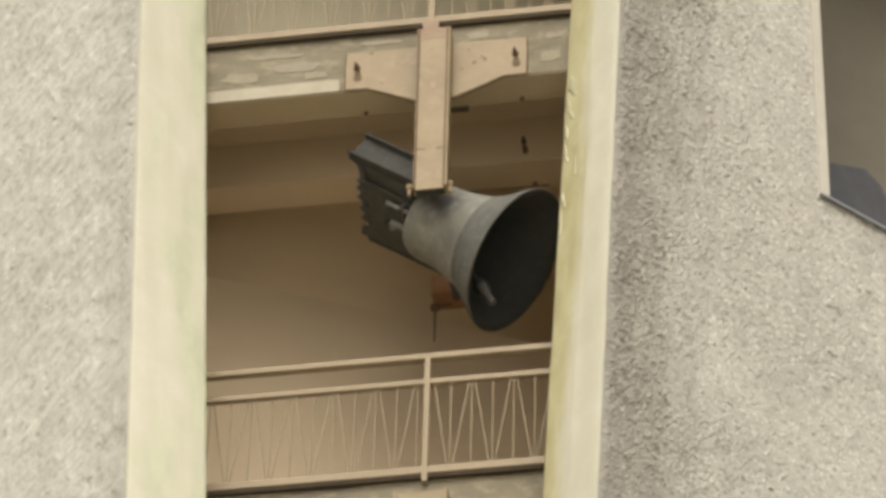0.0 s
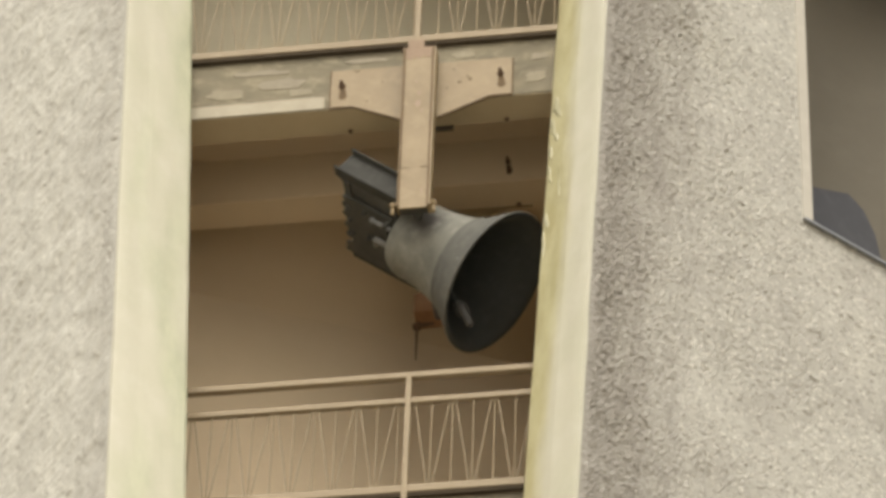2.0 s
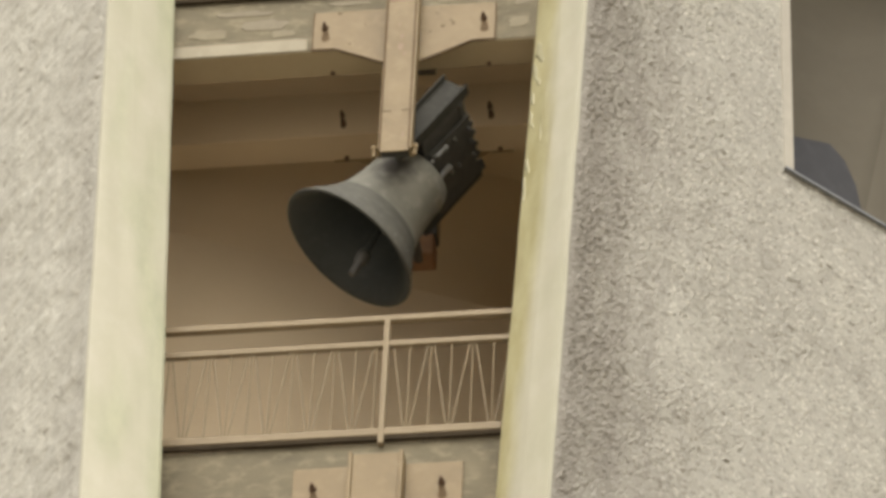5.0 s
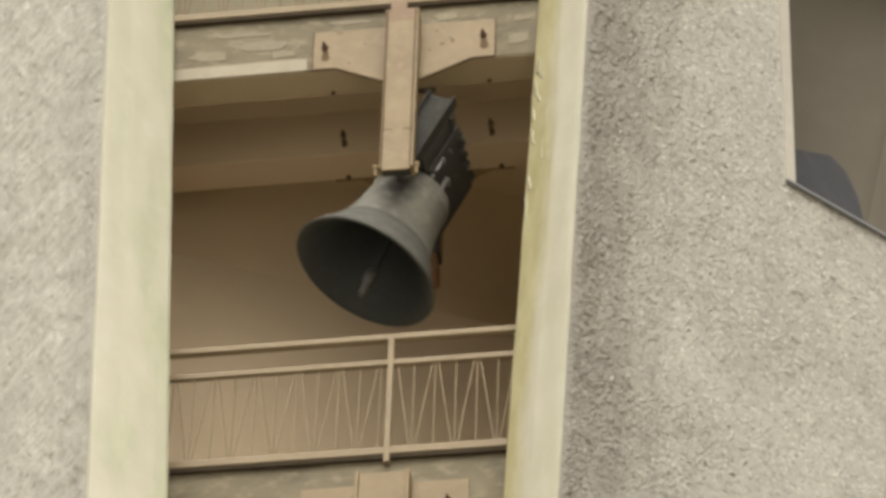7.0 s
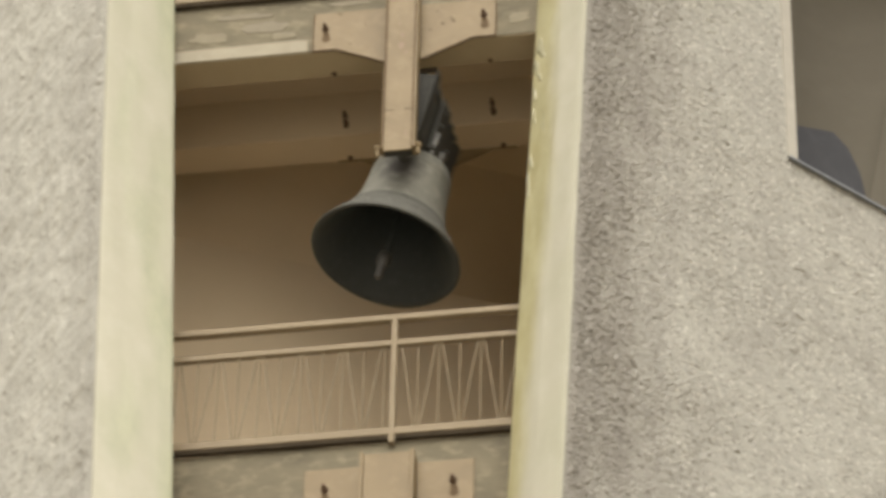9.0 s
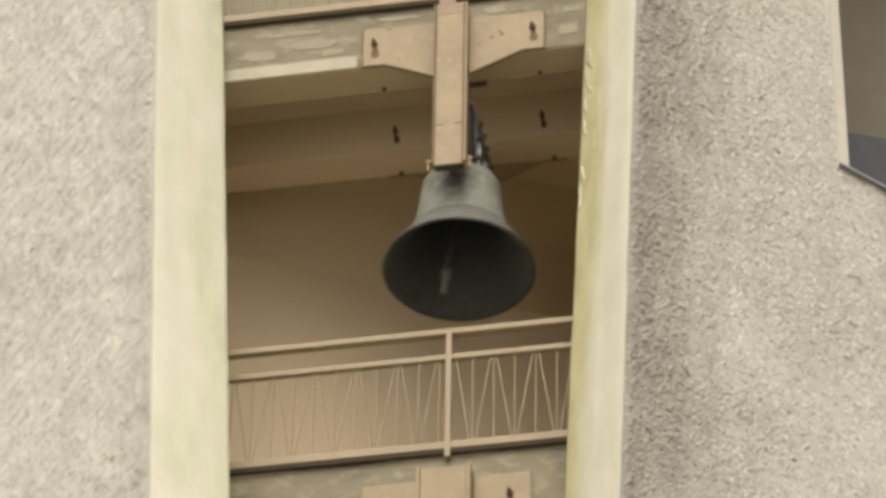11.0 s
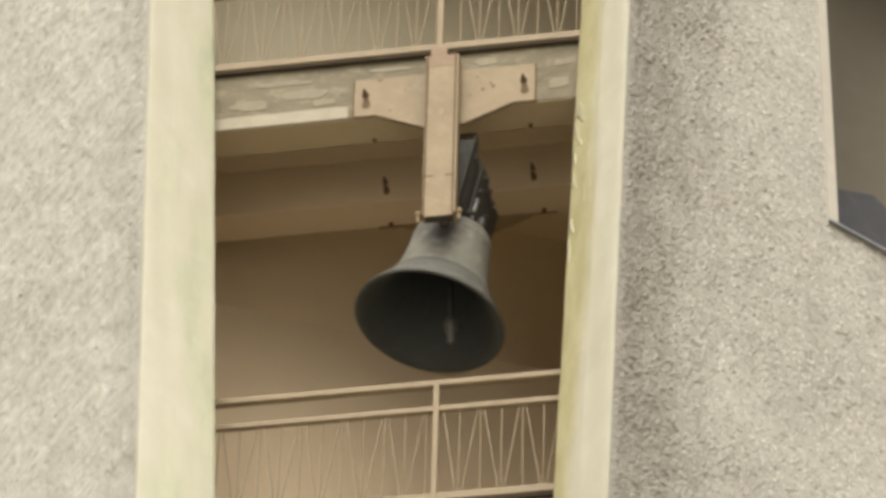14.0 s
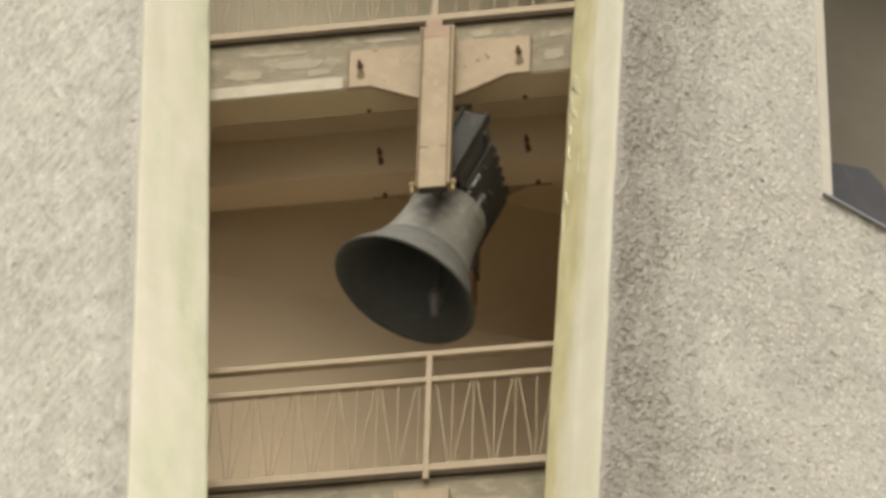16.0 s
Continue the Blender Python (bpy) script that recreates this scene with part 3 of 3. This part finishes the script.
def hanger_bracket(y_face, sgn, front, label):
    """T-shaped steel hanger on a beam's face; sgn -1 stands towards the front."""
    root = thing("hanger_bracket", pose(0, 0, 0), label, "bracket", "brackets of the bell frame")
    for side in (-1, 1):
        out = [(side * x, z) for x, z in ((0.10, 21.318), (0.562, 21.318), (0.562, 21.005), (0.42, 21.005), (0.10, 20.852))]
        bm = bmesh.new()
        add_prism(bm, out, y_face, y_face + sgn * 0.014)
        part("gusset_plate", bm, STEEL_PAINT, root, "beige painted plate, chipped" if front else "")
        anchor_bolt(root, side * 0.487, 21.15, y_face + sgn * 0.014, sgn)
        if front:
            bolt_mark(root, side * 0.487, 21.145, y_face - 0.014, -1)
    y1 = y_face + sgn * 0.13
    bot = 19.99 if front else 20.37
    bm = bmesh.new()
    a, b = sorted((y1, y1 - sgn * 0.012))
    add_box(bm, (-0.084, a, bot), (0.084, b, 21.335), 0.004)
    part("post_face", bm, STEEL_PAINT, root)
    a, b = sorted((y1 + sgn * 0.004, y_face + sgn * 0.05))
    for side in (-1, 1):
        x0, x1 = sorted((side * 0.086, side * (0.105 if side > 0 else 0.097)))
        part("post_flange", box((x0, a, bot + (0.016 if front else 0.0)), (x1, b, 21.345), 0.004), STEEL_PAINT, root)
    a, b = sorted((y_face, y_face + sgn * 0.13))
    part("post_cap", box((-0.104, a, 21.335), (0.104, b - 0.012, 21.352), 0.003), PRIMER, root, "chipped paint over pinkish primer")
    if front:
        for x0, x1 in ((-0.085, -0.03), (0.035, 0.085)):
            part("weld_seam", box((x0, y1 - 0.002, 20.318), (x1, y1 + 0.004, 20.325)), RUST_BROWN, root, "thin rusty joint")
        for x, z, a, b in ((0.235, 21.135, 0.016, 0.010), (0.285, 21.18, 0.007, 0.012), (0.30, 21.155, 0.010, 0.016), (0.20, 21.25, 0.008, 0.006), (-0.24, 21.19, 0.006, 0.006), (-0.40, 21.30, 0.02, 0.006), (0.16, 21.09, 0.008, 0.006), (-0.33, 21.03, 0.01, 0.006)):
            bm = bmesh.new()
            add_prism(bm, [(x - a, z), (x - a * 0.3, z + b), (x + a, z + b * 0.6), (x + a * 0.8, z - b * 0.5), (x - a * 0.2, z - b)], -0.0155, -0.0142)
            part("paint_chip", bm, RUST_BROWN, root, "chip in the paint")
        for x, z, a, b in ((0.01, 20.95, 0.012, 0.02), (0.005, 20.86, 0.02, 0.035), (0.03, 20.80, 0.008, 0.02), (-0.01, 21.05, 0.008, 0.012), (0.05, 20.12, 0.006, 0.03)):
            bm = bmesh.new()
            add_prism(bm, [(x - a, z), (x - a * 0.3, z + b), (x + a, z + b * 0.6), (x + a * 0.8, z - b * 0.5), (x - a * 0.2, z - b)], y1 - 0.0015, y1 + 0.001)
            part("paint_chip", bm, PRIMER, root, "scuffed paint")
        part("bearing", box((-0.084, -0.117, 20.012), (0.084, -0.05, 20.05), 0.004), POST_STEEL, root, "dark bearing housing under the post")
        for x, z1 in ((-0.087, 21.34), (0.087, 21.34)):
            part("rust_seam", box((x - 0.0055, y1 - 0.0055, 20.01), (x + 0.0055, y1 + 0.004, z1)), RUST_BROWN, root, "thin rusty joint")
        bm = bmesh.new()
        add_prism(bm, [(-0.080, 21.333), (0.080, 21.333), (0.081, 21.262), (0.052, 21.255), (0.030, 21.270), (0.004, 21.248), (-0.022, 21.262), (-0.050, 21.246), (-0.080, 21.256)], y1 - 0.0018, y1 + 0.001)
        part("bare_patch", bm, PRIMER, root, "paint worn through to pinkish primer")
        for side in (-1, 1):
            bm = bmesh.new()
            add_prism(bm, [(side * 0.562, 21.316), (side * 0.554, 21.316), (side * 0.556, 21.16), (side * 0.553, 21.01), (side * 0.562, 21.006)], -0.0155, -0.0142)
            part("rusty_edge", bm, RUST_BROWN, root, "rusty end of the plate")
            bm = bmesh.new()
            add_prism(bm, [(side * 0.562, 21.004), (side * 0.42, 21.004), (side * 0.11, 20.856), (side * 0.11, 20.848), (side * 0.42, 20.996), (side * 0.562, 20.996)], -0.013, -0.002)
            part("rusty_edge", bm, RUST_BROWN, root, "rusty lower edge of the plate")
        for side in (-1, 1):
            bm = rod((side * 0.122, -0.10, 19.975), (side * 0.122, -0.10, 20.06), 0.011, 8)
            add_rod(bm, (side * 0.122, -0.10, 20.03), (side * 0.122, -0.10, 20.055), 0.02, 6)
            part("bearing_bolt", bm, STEEL_PAINT, root)
    else:
        part("bearing", box((-0.13, 0.99, 20.36), (0.10, 1.12, 20.50), 0.012), DARK_STEEL, root, "dark bearing housing")
        part("motor_box", box((-0.165, 0.985, 20.195), (0.085, 1.15, 20.355), 0.012), stained("orange_paint", (0.27, 0.135, 0.06), (0.19, 0.10, 0.048), (0.32, 0.165, 0.075), 0.6, 6, 50, 0.002), root, "faded orange-brown drive box")
        bm = rod((-0.155, 1.10, 20.19), (-0.155, 1.10, 19.90), 0.010, 8, 0.005)
        add_rod(bm, (-0.155, 1.10, 20.165), (-0.155, 1.10, 20.19), 0.03, 10)
        add_rod(bm, (-0.155, 1.10, 20.178), (-0.05, 1.10, 20.20), 0.012, 6)
        part("pull_rod", bm, RUST, root, "thin dark rod hanging from the box")
    return root


hanger_bracket(0.0, -1, True, "beige painted steel T-shaped hanger bolted to the front beam")
hanger_bracket(0.965, 1, False, "beige steel hanger with drive box on the rear beam")


def low_bracket():
    root = thing("hanger_bracket", pose(0, 0, 0), "beige steel hanger plate bolted to the lower beam", "bracket", "brackets of the bell frame")
    for side in (-1, 1):
        x0, x1 = sorted((side * 0.155, side * 0.476))
        part("gusset_plate", box((x0, -0.016, 17.352), (x1, 0.0, 17.67), 0.003), STEEL_PAINT, root)
        anchor_bolt(root, side * 0.36, 17.49, -0.016, -1)
        bolt_mark(root, side * 0.36, 17.485, -0.016, -1)
        x0, x1 = sorted((side * 0.132, side * 0.153))
        part("post_flange", box((x0, -0.12, 16.35), (x1, 0.0, 17.69), 0.004), STEEL_PAINT, root)
    part("post_face", box((-0.13, -0.108, 16.36), (0.13, -0.09, 17.68), 0.004), STEEL_PAINT, root)


low_bracket()


def stud(x, y, z, sgn, axis):
    root = thing("anchor_stud", pose(x, y, z), "short rusty anchor bolt in the concrete beam", "bolt", "anchor bolts")
    bm = bmesh.new()
    if axis == "y":
        add_rod(bm, (0, 0, 0.02), (0, -0.05, 0.02), 0.009, 8)
        add_rod(bm, (0, 0, 0.02), (0, -0.018, 0.02), 0.017, 6)
        add_prism(bm, [(-0.012, 0), (0.012, 0), (0.03, -0.05), (0.02, -0.08), (-0.006, -0.078)], -0.002, 0.0)
    else:
        add_rod(bm, (0, 0, 0.01), (0, 0, -0.014), 0.016, 6)
        add_rod(bm, (0, 0, 0.01), (0, 0, -0.026), 0.009, 8)
    part("nut", bm, RUST, root)


stud(-0.487, 0.745, 21.15, -1, "y")
stud(0.435, 0.745, 21.15, -1, "y")
for x in (-0.46, 0.50):
    stud(x, 0.195, 21.008, -1, "z")
    stud(x - 0.02, 0.945, 21.008, -1, "z")
# plate added for a dark smudge behind the front beam's lower edge
smudge = thing("smudge_plate", pose(0.12, 0.218, 20.985), "small dark plate added for a smudge under the front beam", "plate")
part("plate_body", box((-0.06, 0.0, -0.012), (0.05, 0.02, 0.06), 0.003), stained("smudge_brown", (0.105, 0.085, 0.06), (0.08, 0.062, 0.045), (0.13, 0.105, 0.075), 0.8, 8, 60, 0.002), smudge)


# ---------------------------------------------------------------- railings
def railing(z0, post_x, half, left_peak, right_peak, foot, label):
    """z0: underside of the lower rail."""
    y = -0.02
    root = thing("railing", pose(0, 0, 0), label, "railing", "railings in the slot")
    x0, x1 = -1.56, 0.90
    part("top_rail", box((x0, y - 0.022, z0 + 0.845), (x1, y + 0.022, z0 + 0.885), 0.006), RAIL_PAINT, root)
    part("middle_rail", box((x0, y - 0.018, z0 + 0.655), (x1, y + 0.018, z0 + 0.692), 0.005), RAIL_PAINT, root)
    part("bottom_rail", box((x0, y - 0.020, z0 - 0.012), (x1, y + 0.020, z0 + 0.04), 0.005), RAIL_PAINT, root)
    # dark strip put in for the shadow line below the bottom rail
    part("shadow_strip", box((x0, y - 0.014, z0 - 0.042), (x1, y + 0.016, z0 - 0.013)), GAP, root, "dark strip for the shadow line under the rail")
    part("post", box((post_x - half, y - 0.026, z0 - 0.075), (post_x + half, y + 0.018, z0 + 0.845), 0.005), RAIL_PAINT, root)
    if foot:
        part("post_foot", box((post_x - 0.05, y - 0.040, z0 - 0.085), (post_x + 0.05, y - 0.027, z0 - 0.018), 0.004), PRIMER, root, "chipped foot plate of the post")
    lo, hi = z0 + 0.038, z0 + 0.657
    for first, step, stop in ((left_peak, -0.24, -1.52), (right_peak, 0.24, 0.86)):
        p = first
        while (p - stop) * step < 0:
            sg = 1 if step > 0 else -1
            bars = [(p, p, hi), (p + sg * 0.12, p + sg * 0.12, hi), (p + sg * 0.018, p + sg * 0.105, hi), (p + sg * 0.222, p + sg * 0.135, hi)]
            if abs(p - first) < 0.01:
                bars += [(p - sg * 0.018, p - sg * 0.105, hi), (p - sg * 0.12, p - sg * 0.12, hi), (p - sg * 0.215, p - sg * 0.135, hi)]
                bars = [b for b in bars if min(sg * (b[0] - post_x), sg * (b[1] - post_x)) > 0.022]
            for top_x, low_x, h in bars:
                if min(top_x, low_x) > x0 + 0.03 and max(top_x, low_x) < x1 - 0.02:
                    part("baluster", rod((low_x, y, lo), (top_x, y, h), 0.0047, 6), RAIL_PAINT, root)
            p += step
    return root


railing(17.885, 0.008, 0.017, -0.046, 0.265, False, "beige steel railing with zigzag bars above the lower beam")
railing(21.510, -0.032, 0.020, -0.062, 0.092, True, "beige steel railing with zigzag bars above the front beam")


# ---------------------------------------------------------------- the bell
PIVOT = (-0.006, 0.374, 20.167)
LIP = 0.568


def swing(t):
    return 3.7 + 49.3 * math.cos(2 * math.pi * (t - 0.010) / 2.088)


def clapper_lag(t):
    """Angle of the clapper in the bell, by the time since the bell's furthest swing to one side."""
    u = (t - 1.052) % 2.088
    keys = ((0.0, 18), (0.20, 19), (0.34, 19), (0.46, 9), (0.58, -2), (0.75, -18), (0.92, -26), (1.05, -26), (1.30, -26), (1.42, -22), (1.55, -10), (1.70, 1), (1.80, 6), (1.90, 14), (1.96, 18), (2.088, 18))
    for (a, va), (b, vb) in zip(keys, keys[1:]):
        if a <= u <= b:
            return va + (vb - va) * (u - a) / (b - a)
    return 18


def revolve(profile, seg=96):
    bm = bmesh.new()
    rings = [[bm.verts.new((r * math.cos(2 * math.pi * i / seg), r * math.sin(2 * math.pi * i / seg), z)) for i in range(seg)] for r, z in profile]
    for a, b in zip(rings, rings[1:]):
        for i in range(seg):
            bm.faces.new((a[i], a[(i + 1) % seg], b[(i + 1) % seg], b[i]))
    return bm, rings


def church_bell():
    root = thing("church_bell", pose(*PIVOT), "swinging weathered bronze bell on a dark steel headstock", "bell")
    R, Z = 0.457, -LIP
    outer = [(0.03, 0.715), (0.13, 0.715), (0.19, 0.705), (0.222, 0.685), (0.236, 0.655), (0.240, 0.62), (0.246, 0.612), (0.246, 0.600), (0.243, 0.592),
             (0.248, 0.53), (0.256, 0.46), (0.268, 0.385), (0.286, 0.31), (0.310, 0.245), (0.316, 0.240), (0.320, 0.228), (0.322, 0.22), (0.345, 0.175), (0.352, 0.170),
             (0.358, 0.160), (0.362, 0.152), (0.392, 0.105), (0.425, 0.055), (0.444, 0.030), (0.455, 0.012), (0.457, 0.004), (0.452, 0.0)]
    inner = [(0.432, 0.004), (0.405, 0.032), (0.372, 0.075), (0.345, 0.12), (0.312, 0.18), (0.275, 0.265), (0.248, 0.36), (0.232, 0.46), (0.222, 0.56), (0.212, 0.63), (0.18, 0.668), (0.10, 0.675), (0.03, 0.675)]
    bm, rings = revolve([(r, Z + z) for r, z in outer + inner])
    bm.faces.new(rings[0][::-1])
    bm.faces.new(rings[-1])
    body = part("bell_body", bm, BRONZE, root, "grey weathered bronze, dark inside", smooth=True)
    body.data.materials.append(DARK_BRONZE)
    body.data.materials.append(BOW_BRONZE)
    # inside faces: darker bronze, with some of the mouth's shade in its colour
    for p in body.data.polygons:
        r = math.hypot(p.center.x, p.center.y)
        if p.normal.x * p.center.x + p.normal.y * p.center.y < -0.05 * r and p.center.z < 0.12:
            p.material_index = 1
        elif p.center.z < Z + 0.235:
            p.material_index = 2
    for a, h, rr in ((-80, 0.075, 0.009), (-60, 0.06, 0.007), (-100, 0.09, 0.008), (-35, 0.07, 0.008), (-120, 0.055, 0.009), (-145, 0.08, 0.007), (-15, 0.09, 0.007), (-75, 0.125, 0.006), (-110, 0.14, 0.006)):
        w = 0.4125 - (h - 0.075) * 0.68
        c = Vector((w * math.cos(radians(a)), w * math.sin(radians(a)), Z + h))
        bm = bmesh.new()
        bmesh.ops.create_icosphere(bm, subdivisions=1, radius=rr, matrix=Matrix.Translation(c))
        part("lump", bm, PALE_STEEL, body, "pale speck on the sound bow")
    # headstock: two upright I-sections along the axle, plates and tie bolts between them
    hs = part("headstock", box((-0.101, -0.33, 0.47), (0.101, 0.298, 0.515), 0.004), DARK_STEEL, root, "dark grey steel headstock")
    hs.location.x = 0.013
    for yn, yf in ((-0.415, -0.335), (0.30, 0.375)):
        bm = bmesh.new()
        for x in (-0.088, 0.076):
            add_box(bm, (x, yn, 0.0), (x + 0.012, yf, 0.585), 0.003)
        add_box(bm, (-0.076, yn + 0.034, 0.0), (0.076, yn + 0.046, 0.575))
        part("end_post", bm, POST_STEEL, hs)

    def flat_plate(name, x, out, label):
        bm = bmesh.new()
        f = [bm.verts.new((x - 0.006, y, z)) for y, z in out]
        k = [bm.verts.new((x + 0.006, y, z)) for y, z in out]
        bm.faces.new(f)
        bm.faces.new(k[::-1])
        for n in range(len(f)):
            bm.faces.new((f[n], k[n], k[(n + 1) % len(f)], f[(n + 1) % len(f)]))
        part(name, bm, DARK_STEEL, hs, label)

    for sgn in (-1, 1):
        zt = 0.575
        flat_plate("front_gusset", sgn * 0.081, [(-0.336, 0.12), (-0.336, zt), (-0.325, zt - 0.03), (-0.30, zt - 0.062), (-0.26, zt - 0.078), (-0.205, zt - 0.07), (-0.205, 0.12)], "concave steel gusset")
        zt = 0.55
        flat_plate("side_plate", sgn * 0.107, [(-0.222, 0.13), (-0.222, zt - 0.04), (-0.206, zt - 0.012), (-0.18, zt - 0.03), (-0.152, zt - 0.018), (-0.145, zt), (-0.12, zt + 0.002), (-0.105, zt - 0.018), (-0.072, zt - 0.012),
                   (-0.06, zt + 0.012), (-0.038, zt + 0.01), (-0.025, zt - 0.012), (0.028, zt - 0.006), (0.045, zt + 0.018), (0.066, zt + 0.015), (0.076, zt - 0.008), (0.118, zt), (0.13, zt + 0.022), (0.152, zt + 0.018),
                   (0.168, zt - 0.022), (0.19, zt - 0.026), (0.212, zt + 0.03), (0.30, zt + 0.05), (0.30, 0.12)], "steel plate with a ragged upper edge")
        for y, h in ((-0.13, 0.50), (-0.02, 0.50), (0.10, 0.505), (-0.16, 0.36), (0.06, 0.36)):
            bm = rod((sgn * 0.110, y, h), (sgn * 0.130, y, h), 0.016, 6)
            add_rod(bm, (sgn * 0.12, y, h), (sgn * 0.142, y, h), 0.008, 8)
            part("plate_bolt", bm, DARK_STEEL, hs)
    for x in (-0.05, 0.05):
        for y in (-0.16, -0.01, 0.13):
            bm = rod((x, y, 0.13), (x, y, 0.572), 0.010, 8)
            add_rod(bm, (x, y, 0.525), (x, y, 0.555), 0.020, 6)
            part("tie_bolt", bm, DARK_STEEL, hs)
    for x in (-0.132, 0.132):
        out = math.copysign(1, x)
        bm = rod((x, -0.17, 0.12), (x, -0.17, 0.27), 0.015, 10)
        add_rod(bm, (x, -0.17, 0.262), (x, -0.17, 0.285), 0.021, 10, 0.015)
        part("crown_bolt", bm, PALE_STEEL, root, "pale galvanised hold-down bolt")
        bm = rod((x, 0.0, 0.12), (x, 0.0, 0.235), 0.021, 10)
        add_rod(bm, (x, 0.0, 0.225), (x + out * 0.012, -0.012, 0.275), 0.023, 10)
        add_rod(bm, (x + out * 0.012, -0.010, 0.262), (x + out * 0.012, 0.045, 0.275), 0.020, 10, 0.014)
        part("crown_hook", bm, PALE_STEEL, root, "pale galvanised hooked clamp")
    part("crown_plate", box((-0.15, -0.20, 0.145), (0.15, 0.20, 0.175), 0.006), DARK_STEEL, root)
    part("axle", rod((0, -0.46, 0.0), (0, -0.24, 0.0), 0.028, 16), DARK_STEEL, root)
    part("axle", rod((0, 0.24, 0.0), (0, 0.64, 0.0), 0.028, 16), DARK_STEEL, root)
    # clapper; its dark stem and pale lit tip carry the light in their colours
    bm, rings = revolve([(0.004, 0.05), (0.016, 0.045), (0.015, -0.2), (0.018, -0.46), (0.022, -0.56), (0.030, -0.585), (0.004, -0.587)], 24)
    bm.faces.new(rings[0][::-1])
    bm.faces.new(rings[-1])
    clap = part("clapper", bm, DARK_BRONZE, root, "steel clapper, its stem coloured dark as shaded", smooth=True)
    bm, rings = revolve([(0.004, -0.586), (0.034, -0.588), (0.045, -0.62), (0.042, -0.66), (0.030, -0.69), (0.024, -0.72), (0.026, -0.765), (0.014, -0.785), (0.004, -0.787)], 24)
    bm.faces.new(rings[0][::-1])
    bm.faces.new(rings[-1])
    part("clapper_ball", bm, stained("lit_tip_steel", (0.115, 0.11, 0.10), (0.075, 0.072, 0.066), (0.18, 0.172, 0.16), 0.5, 9, 50, 0.002, metal=0.3, local=True), clap, "steel ball and flight, coloured pale as lit", smooth=True)
    return root, clap


bell, clapper = church_bell()


def motions():
    times = [k / 10 for k in range(161)]
    walk(bell, [(t, pose(*PIVOT, 0, -swing(t), 0)) for t in times])
    walk(clapper, [(t, pose(0, 0, 0.04, 0, -clapper_lag(t), 0)) for t in times])


motions()
